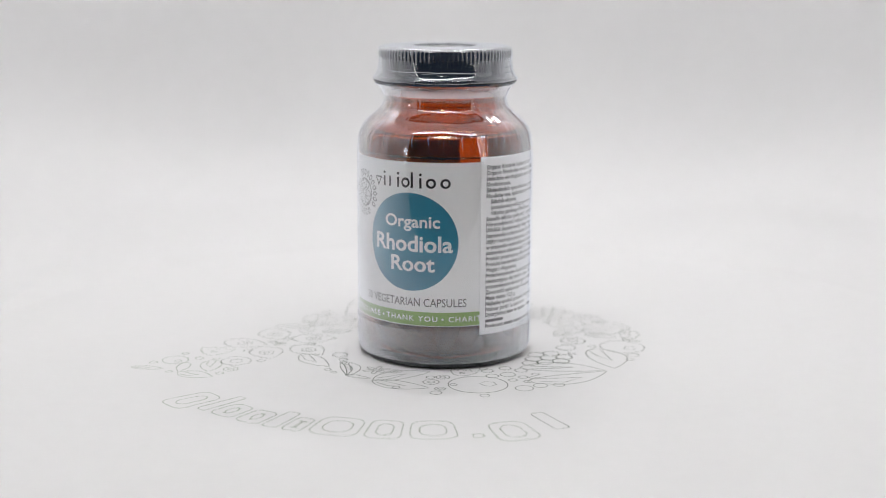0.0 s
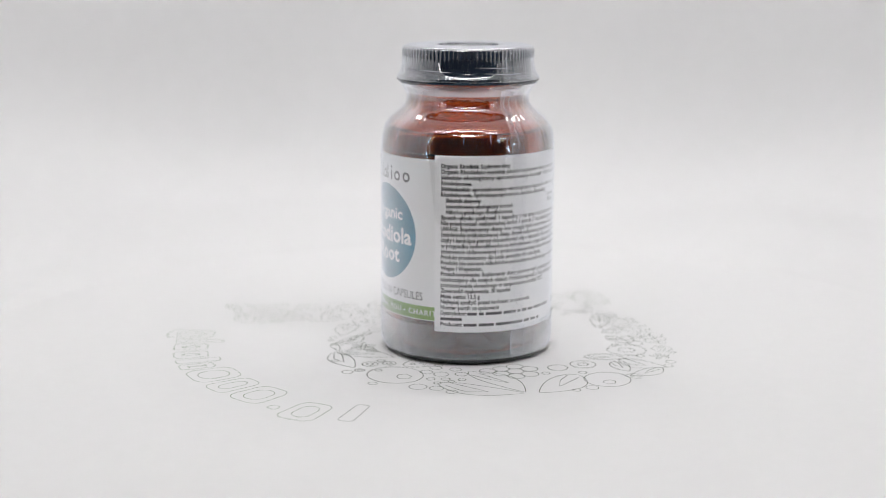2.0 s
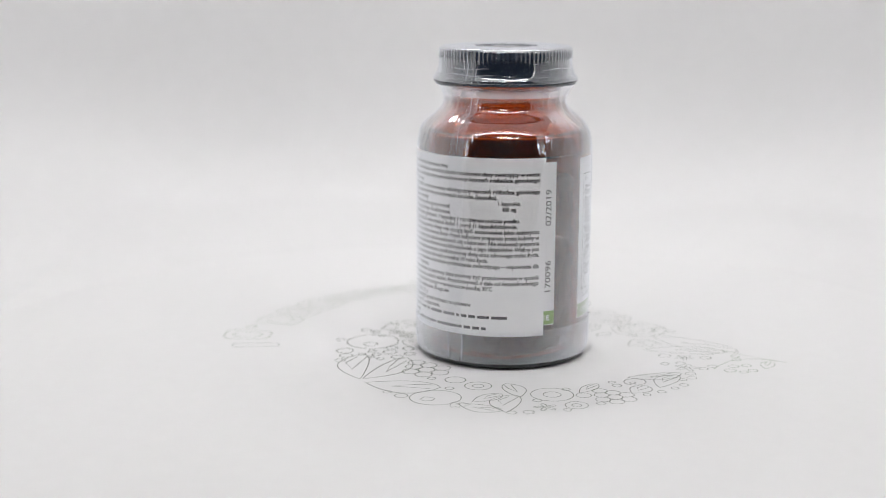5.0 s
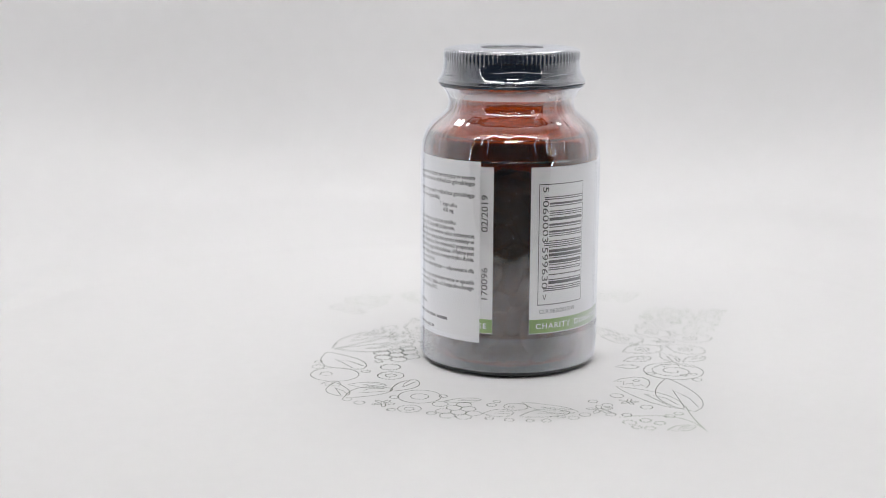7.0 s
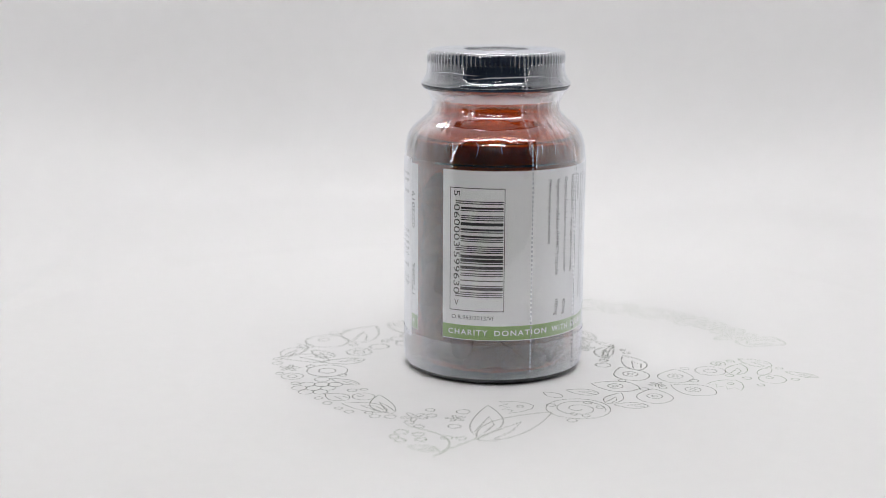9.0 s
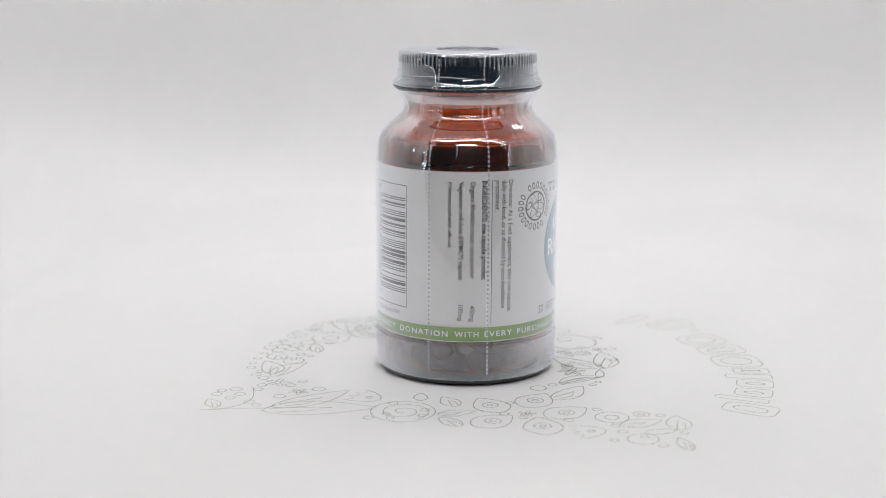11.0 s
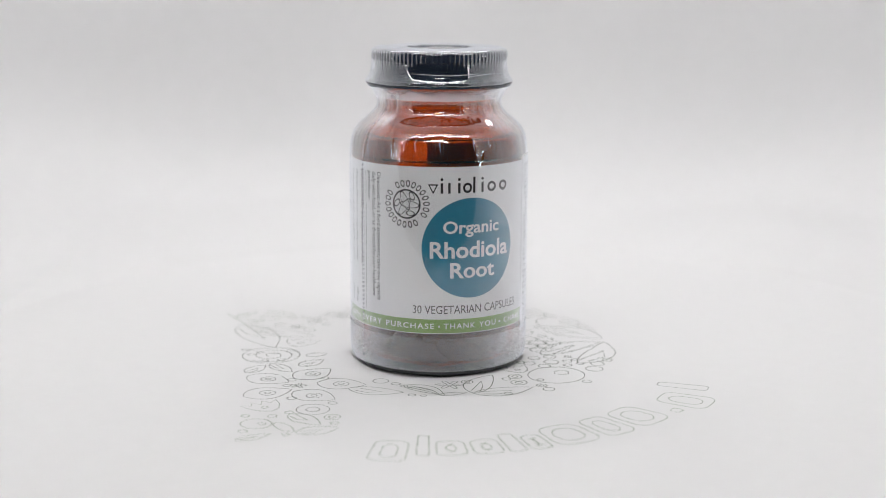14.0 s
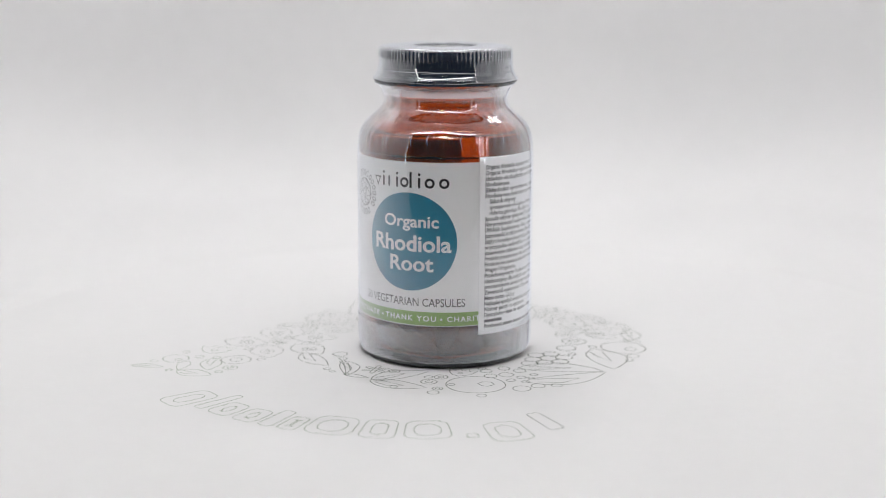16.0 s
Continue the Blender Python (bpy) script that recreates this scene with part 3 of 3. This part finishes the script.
def maker_mark():
    """The maker's word as a row of plain dark rings and strokes."""
    for p in (263.4, 272.6):
        wrapped_ring(p, 0.0568, 0.00152, 0.00082, L1, BLACK_INK, label, "plain_mark", 0.98, 0, 24)
    wrapped_ring(225.0, 0.0570, 0.0019, 0.0012, L1, BLACK_INK, label, "plain_mark", 0.9, -90, 3)
    for p, tall in ((230.4, 0.0030), (235.0, 0.0030), (241.2, 0.0030), (250.9, 0.0046), (256.6, 0.0030)):
        wrapped_bar(p - 0.75, p + 0.75, 0.0553, 0.0553 + tall, L1, BLACK_INK, label, "plain_mark")
    wrapped_ring(246.5, 0.0568, 0.00138, 0.00075, L1, BLACK_INK, label, "plain_mark", 1.08, 0, 24)
    for p in (230.4, 241.2, 256.6):
        wrapped_ring(p, 0.0593, 0.00042, 0, L1, BLACK_INK, label, "plain_mark", n=10)


maker_mark()


def seal_mark():
    """Round certification sign: ring, three loops and a rim of plain short bars."""
    cp, cz = 208.0, 0.0520
    wrapped_ring(cp, cz, 0.00430, 0.00388, L1, BLACK_INK, label, "seal_ring")
    deg = math.degrees(1 / R_LABEL)
    for k in range(3):
        a = math.radians(55 + 120 * k)
        wrapped_ring(cp + 0.0029 * math.cos(a) * deg, cz + 0.0029 * math.sin(a), 0.00138, 0.00102, L1, BLACK_INK, label, "seal_loop", 0.55, 55 + 120 * k + 60, 24)
        b = math.radians(115 + 120 * k)
        wrapped_ring(cp + 0.0010 * math.cos(b) * deg, cz + 0.0010 * math.sin(b), 0.0030, 0.00262, L1, BLACK_INK, label, "seal_loop", 0.34, 115 + 120 * k, 30)
    for k in range(22):
        if k in (5, 16):
            continue
        a = math.radians(-128 + k * 360 / 22)
        ink = BLACK_INK if -2.4 < a < -0.7 else GREY_INK
        wrapped_ring(cp + 0.0060 * math.cos(a) * deg, cz + 0.0060 * math.sin(a), 0.00105, 0.00066, L1, ink, label, "seal_bead", 0.6, math.degrees(a), 12)


seal_mark()

# directions and contents, written down the label
for text, p, z0, z1, tall in (("Directions: As a food supplement, take one capsule", 186.4, 0.0604, 0.0226, 0.00135), ("daily with food, or as directed by your healthcare", 182.0, 0.0604, 0.0236, 0.00135),
                              ("practitioner.", 177.7, 0.0604, 0.0516, 0.00135), ("INGREDIENTS: one capsule provides:", 169.4, 0.0604, 0.0322, 0.00145),
                              ("Organic Rhodiola rosea root powder", 162.4, 0.0602, 0.0325, 0.00135), ("400mg", 162.4, 0.0247, 0.0200, 0.00135),
                              ("Vegetarian cellulose (HPMC*) capsule", 155.3, 0.0601, 0.0321, 0.00135), ("100mg", 155.3, 0.0249, 0.0202, 0.00135), ("(*Hydroxypropylmethyl cellulose)", 148.9, 0.0600, 0.0414, 0.0010)):
    wrapped_text(text, p, z0, tall, GREY_INK, label, L1, z0 - z1, "down", bold=0.022 if text.startswith("INGR") else 0.012)
wrapped_bar(175.4, 175.75, 0.0192, 0.0604, L1, GREY_INK, label, "rule")
# date and batch, written up the far end
wrapped_text("02/2019", 53.9, 0.0441, 0.0019, BLACK_INK, label, L1, 0.0107, "up")
wrapped_text("170096", 54.1, 0.0242, 0.0019, BLACK_INK, label, L1, 0.0094, "up")


def bar_code():
    for p0, p1, z0, z1 in ((85.8, 120.3, 0.0578, 0.05803), (85.8, 120.3, 0.0225, 0.02273), (85.8, 86.2, 0.02273, 0.0578), (119.9, 120.3, 0.02273, 0.0578)):
        wrapped_bar(p0, p1, z0, z1, L1, GREY_INK, label, "frame_line")
    odd = "0001101 0011001 0010011 0111101 0100011 0110001 0101111 0111011 0110111 0001011".split()
    right = ["".join("10"[int(b)] for b in w) for w in odd]
    even = [w[::-1] for w in right]
    digits, bits = "5060003599630", "101"
    for d, kind in zip(digits[1:7], "LGGLLG"):
        bits += (odd if kind == "L" else even)[int(d)]
    bits += "01010" + "".join(right[int(d)] for d in digits[7:]) + "101"
    top, step = 0.0543, (0.0543 - 0.0266) / 95
    i = 0
    while i < 95:
        if bits[i] == "1":
            j = i
            while j < 95 and bits[j] == "1":
                j += 1
            guard = i < 3 or i > 91 or 45 <= i <= 49
            wrapped_bar(89.6 if guard else 92.9, 119.3, top - j * step, top - i * step, L1, BLACK_INK, label, "code_bar")
            i = j
        i += 1
    wrapped_text("5", 88.4, 0.0572, 0.0018, BLACK_INK, label, L1, 0.0016, "down")
    wrapped_text("060003", 88.4, 0.0532, 0.0018, BLACK_INK, label, L1, 0.0122, "down")
    wrapped_text("599630", 88.4, 0.0396, 0.0018, BLACK_INK, label, L1, 0.0122, "down")
    wrapped_text(">", 88.4, 0.0257, 0.0018, BLACK_INK, label, L1, 0.0016, "down")
    wrapped_text("O.R.963/2013/Vf", 87.2, 0.0200, 0.0012, GREY_INK, label, L1, arc_mm(27.0))


bar_code()

# white information sticker over the label, its edges a little lifted
sticker = wrapped_sheet("sticker", 294.6, 408.6, 0.0108, 0.0640, R_STICK, STICKER, bottle, "white rectangular sticker with small black text", bulge=0.00012)
S1 = R_STICK + 0.00004
LINES = ("Organic Rhodiola Suplement diety", "Organic Rhodiolato wysokiej jakości suplement diety zwierający w swoim", "składzie ekologiczny sproszkowany korzeń różeńca górskiego", "Rhodiolarosea.",
         "Składniki: sproszkowany ekologiczny korzeń różeńca górskiego", "Rhodiolarosea, hydroksypropylmetylo celuloza (kapsułka).", "  Składnik aktywny", "  sproszkowany ekologiczny korzeń", "  różeńca górskiego Rhodiolarosea",
         "Sposób użycia: spożywać 1 kapsułkę 1 raz dziennie podczas posiłku.", "Nie przekraczać maksymalnej ilości 1 porcji (1 kapsułki)dziennie.", "UWAGI: Suplementy diety nie mogą być stosowane jako substytut",
         "(zamiennik) zróżnicowanej diety. Przed zażyciem preparatu przez kobiety w", "ciąży i karmiące piersią skonsultować się z lekarzem. Nie stosować preparatu", "w przypadku nadwrażliwości na którykolwiek z jego składników. Ważne jest",
         "stosowanie zbilansowanej i zróżnicowanej diety oraz zdrowego trybu życia.", "Produkt przeznaczony dla osób powyżej 18 roku życia.", "Produkt nie zawiera składników pochodzenia zwierzęcego – odpowiedni dla", "Wegan i Wegetarian.",
         "Przechowywanie: Suplementy diety powinny być przechowywane w sposób", "niedostępny dla małych dzieci. Przechowywać z dala od bezpośredniego", "promieniowania słonecznego w temperaturze poniżej 30°C", "Zawartość opakowania: 30 kapsułek", "Masa netto: 13,5 g",
         "Najlepiej spożyć przed końcem: na opakowaniu", "Numer partii: na opakowaniu", "Dystrybutor:", "", "Producent:")
FULL = (1, 2, 4, 11, 12, 13, 14, 15, 17, 19, 20)
BOLD = {0: "Organic Rhodiola", 4: "Składniki:", 6: "  Składnik aktywny", 9: "Sposób użycia:", 11: "UWAGI:", 19: "Przechowywanie:", 22: "Zawartość opakowania:", 23: "Masa netto:", 24: "Najlepiej spożyć przed końcem:", 25: "Numer partii:", 26: "Dystrybutor:", 28: "Producent:"}


def sticker_text():
    """Each line in the sticker's type; lines that fill the column are set to its full width."""
    left, full, unit = 298.6, arc_mm(106.2, S1), 0.00118
    per = 0.00066
    for i, line in enumerate(LINES):
        z = 0.0604 - i * 0.0477 / 28
        if not line:
            continue
        indent = 3.2 if line.startswith("  ") else 0.0
        text = line.strip()
        width = full if i in FULL else len(text) * per
        head = BOLD.get(i, "").strip()
        if head:
            share = width * len(head) / len(text) * (1.06 if len(text) > len(head) else 1.0)
            wrapped_text(head, left + indent, z, unit, BLACK_INK, sticker, S1, share, bold=0.034)
            rest = text[len(head):].strip()
            if rest:
                wrapped_text(rest, left + indent + math.degrees((share + 0.0006) / S1), z, unit, BLACK_INK, sticker, S1, width - share - 0.0006, bold=0.028)
        else:
            wrapped_text(text, left + indent, z, unit, BLACK_INK, sticker, S1, width, bold=0.028)
    wrapped_text("1 kapsułka", 378.0, 0.0604 - 6 * 0.0477 / 28, unit, BLACK_INK, sticker, S1, 0.0066, bold=0.014)
    wrapped_text("400 mg", 380.5, 0.0604 - 7 * 0.0477 / 28, unit, BLACK_INK, sticker, S1, 0.0042, bold=0.028)
    for row, start, spans in ((26, 316.0, (4, 2, 7, 6, 1.5, 2.5, 3, 5, 6.5)), (27, 298.6, (9,)), (28, 313.5, (5.5, 6.5, 13, 3, 3, 2)),):
        p = start
        for s in spans:
            w = s * 1.55
            z = 0.0604 - row * 0.0477 / 28
            wrapped_bar(p, p + w, z, z + 0.00085, S1, GREY_INK, sticker, "plain_bar")
            p += w + 1.3


sticker_text()
label.location.z, label.rotation_euler.z = -0.0005, math.radians(-0.6)
sticker.location.z = -0.0002

# ---------------------------------------------------------------- clear shrink film
film_line = smooth_profile([(0.0094, 0.0946), (0.0150, 0.0946), (0.0190, 0.0945), (0.0200, 0.0940), (0.0202, 0.0920), (0.0201, 0.0905), (0.0203, 0.0885), (0.0207, 0.0868), (0.0214, 0.0857), (0.0220, 0.0850), (0.0218, 0.0846), (0.0210, 0.0835), (0.0199, 0.0823), (0.0192, 0.0811),
                            (0.0188, 0.0798), (0.0186, 0.0782), (0.0192, 0.0765), (0.0209, 0.0747), (0.0230, 0.0730), (0.0246, 0.0713), (0.0257, 0.0695), (0.0263, 0.0673), (0.0267, 0.0640), (R_FILM, 0.0590), (R_FILM, 0.04), (R_FILM, 0.0100), (R_FILM, 0.0050), (0.0267, 0.0026), (0.0265, 0.0019)], 0.0007)


def crinkle(r, z, a):
    """Gathers in the film: fine where it bridges neck and shoulder, none on the body."""
    c, s = math.cos(a), math.sin(a)
    if 0.0912 < z < 0.0937:
        return r + 0.00010 * math.cos(96 * a), z
    if z > 0.0825:
        return r + 0.00016 * noise.noise((2.5 * c, 2.5 * s, z * 700)) + 0.00006 * noise.noise((9 * c, 9 * s, z * 500)), z + 0.0002 * noise.noise((3 * c, 3 * s, 9.0))
    k = 0.00019 * min(1.0, (z - 0.062) / 0.006) if z > 0.062 else 0.0
    if z < 0.008:
        k = 0.00002
    w = 0.6 * noise.noise((6 * c, 6 * s, z * 150)) + 0.6 * noise.noise((14 * c, 14 * s, z * 190 + 5)) + 0.35 * noise.noise((30 * c, 30 * s, z * 300 + 9))
    w += 1.5 * noise.noise((4 * c, 4 * s, z * 85 + 3))
    return r + k * w, z


film = turned("shrink_film", film_line[::-1], FILM, bottle, "clear glossy shrink film with fine creases", seg=576, shape=crinkle)
gather = smooth_profile([(0.0211, 0.0834), (0.0199, 0.0823), (0.0192, 0.0811), (0.0189, 0.0802)], 0.0005)
turned("film_gather", [(r + 0.00025, z) for r, z in gather[::-1]], FILM_FOLD, film, "whitish gathered film under the cap", seg=160, shape=crinkle)


# second glossy layer, added only to brighten the reflection below the label
turned("film_hem", [(0.0266, 0.0020), (0.0268, 0.0028), (0.02700, 0.0050), (0.02700, 0.0085), (0.02700, 0.0122)], BASE_GLOSS, film, "loose glossy hem of the film near the base", seg=160)


def film_radius(z):
    pts = film_line[8:]
    for (r0, z0), (r1, z1) in zip(pts, pts[1:]):
        if z1 <= z <= z0:
            return r1 + (r0 - r1) * (z - z1) / max(1e-9, z0 - z1)
    return R_FILM


def perforation(phi, name="perforation"):
    """A row of punched ticks down the film."""
    verts, faces = [], []
    z = 0.0930
    while z > 0.004:
        r = film_radius(z) + 0.00022
        a, b = phi - 0.5, phi + 0.5
        n = len(verts)
        verts += [wrap_point(a, z, r), wrap_point(b, z, r), wrap_point(b, z - 0.0007, film_radius(z - 0.0007) + 0.00022), wrap_point(a, z - 0.0007, film_radius(z - 0.0007) + 0.00022)]
        faces.append((n + 3, n + 2, n + 1, n))
        z -= 0.0013
    mesh_object(name, verts, faces, FILM_EDGE, film, "row of punched ticks in the film")


perforation(136.5)
perforation(172.5)


def seam(p0, p1):
    """Welded overlap of the film, a strip from top to bottom."""
    zs = np.linspace(0.0935, 0.0030, 110)
    verts, faces = [], []
    for z in zs:
        r = film_radius(float(z)) + 0.00020
        w = 0.6 * math.sin(z * 260)
        for p in (p0 + w, p0 + 0.9 + w, p1 - 0.9 + w, p1 + w):
            verts.append(wrap_point(p, float(z), r + (0.00012 if p in (p0 + w, p1 + w) else 0.0)))
    for k in range(len(zs) - 1):
        for i in range(3):
            faces.append((4 * k + i + 4, 4 * k + i + 5, 4 * k + i + 1, 4 * k + i))
    mesh_object("seam", verts, faces, FILM_SEAM, film, "welded seam of the clear film", True)


seam(345.0, 355.5)


def crease(points, width, name="crease"):
    """A sharp fold in the film: a narrow raised ribbon through (angle, height) points, its highlight put in as milky
    white.
    """
    pts = []
    for (p0, z0), (p1, z1) in zip(points, points[1:]):
        for k in range(8):
            t = k / 8
            t2 = t * t * (3 - 2 * t)
            pts.append((p0 + (p1 - p0) * t, z0 + (z1 - z0) * t2))
    pts.append(points[-1])
    verts, faces = [], []
    for i, (p, z) in enumerate(pts):
        q0, q1 = pts[max(0, i - 1)], pts[min(len(pts) - 1, i + 1)]
        r = film_radius(z) + 0.00016
        du, dv = math.radians(q1[0] - q0[0]) * r, q1[1] - q0[1]
        ln = math.hypot(du, dv) or 1.0
        w = width * (0.35 + 0.65 * math.sin(math.pi * (i + 0.5) / len(pts)))
        ou, ov = -dv / ln * w, du / ln * w
        verts += [wrap_point(p + math.degrees(ou / r), z + ov, r), wrap_point(p - math.degrees(ou / r), z - ov, r)]
    for i in range(len(pts) - 1):
        faces.append((2 * i, 2 * i + 1, 2 * i + 3, 2 * i + 2))
    mesh_object(name, verts, faces, FILM_EDGE, film)


# folds at the weld, on the cap and over the shoulder, with whitened highlights
crease([(349.0, 0.0932), (348.3, 0.0915), (349.6, 0.0895), (348.9, 0.0870), (350.2, 0.0846)], 0.00016)
crease([(357.5, 0.0885), (356.6, 0.0872), (358.5, 0.0856), (362.5, 0.0846)], 0.00014)
crease([(349.5, 0.0822), (350.6, 0.0800), (349.4, 0.0778), (350.4, 0.0755), (348.2, 0.0738)], 0.00015)
crease([(353.0, 0.0820), (358.0, 0.0805), (355.5, 0.0786), (356.5, 0.0764)], 0.00013)
crease([(350.0, 0.0735), (349.2, 0.0710), (350.4, 0.0680), (349.8, 0.0650)], 0.00012)
crease([(345.5, 0.0105), (345.1, 0.0070), (345.4, 0.0030)], 0.00018)
crease([(355.3, 0.0110), (355.6, 0.0070), (355.2, 0.0030)], 0.00018)
crease([(325.0, 0.0889), (345.0, 0.0886), (368.0, 0.0890)], 0.00009)
crease([(330.0, 0.0872), (352.0, 0.0868), (372.0, 0.0871)], 0.00011)
crease([(95.0, 0.0873), (112.0, 0.0878), (140.0, 0.0880), (172.0, 0.0874)], 0.00012)
crease([(52.0, 0.0884), (72.0, 0.0888), (98.0, 0.0883)], 0.00010)
crease([(205.0, 0.0881), (236.0, 0.0877), (262.0, 0.0880)], 0.00009)
crease([(252.0, 0.0874), (272.0, 0.0878), (300.0, 0.0875)], 0.00011)
for phi in (52.0, 84.0, 101.0, 118.0, 152.0, 188.0, 214.0, 229.0, 251.0, 262.0, 284.0, 312.0, 331.0):
    tilt = 2.5 * math.sin(phi * 1.7)
    crease([(phi, 0.0702), (phi + tilt, 0.0690), (phi + 0.4 * tilt, 0.0668 - 0.0006 * math.sin(phi))], 0.00008)


def specks():
    """Small bright blisters in the film over the open strip of glass."""
    rng = random.Random(4)
    for p, z in ((66.5, 0.0530), (70.8, 0.0550), (69.3, 0.0420), (71.0, 0.0485), (65.0, 0.0460), (73.0, 0.0345)):
        bm = bmesh.new()
        bmesh.ops.create_icosphere(bm, subdivisions=1, radius=0.00012 + 0.0001 * rng.random())
        for v in bm.verts:
            v.co = v.co + Vector(wrap_point(p, z, R_FILM + 0.00005))
        part("film_blister", bm, FILM_EDGE, film)


specks()


# ---------------------------------------------------------------- motion
def turn_at(t):
    """Turn of the turntable in degrees, clockwise from above."""
    return -22.607 * t + float(np.interp(t, (0, 3.5, 6.5, 8.7, 11.5, 16), (-0.2, 0.5, 0.1, -0.4, -0.3, 0.4)))


def motions():
    times = [0.5 * i for i in range(33)]
    walk(turntable, [(t, pose(0, 0, 0, 0, 0, turn_at(t))) for t in times])
    walk(bottle, [(t, pose(0, 0, 0, 0, 0, turn_at(t)) @ pose(-0.0092, 0.0060, 0.0001)) for t in times])


motions()
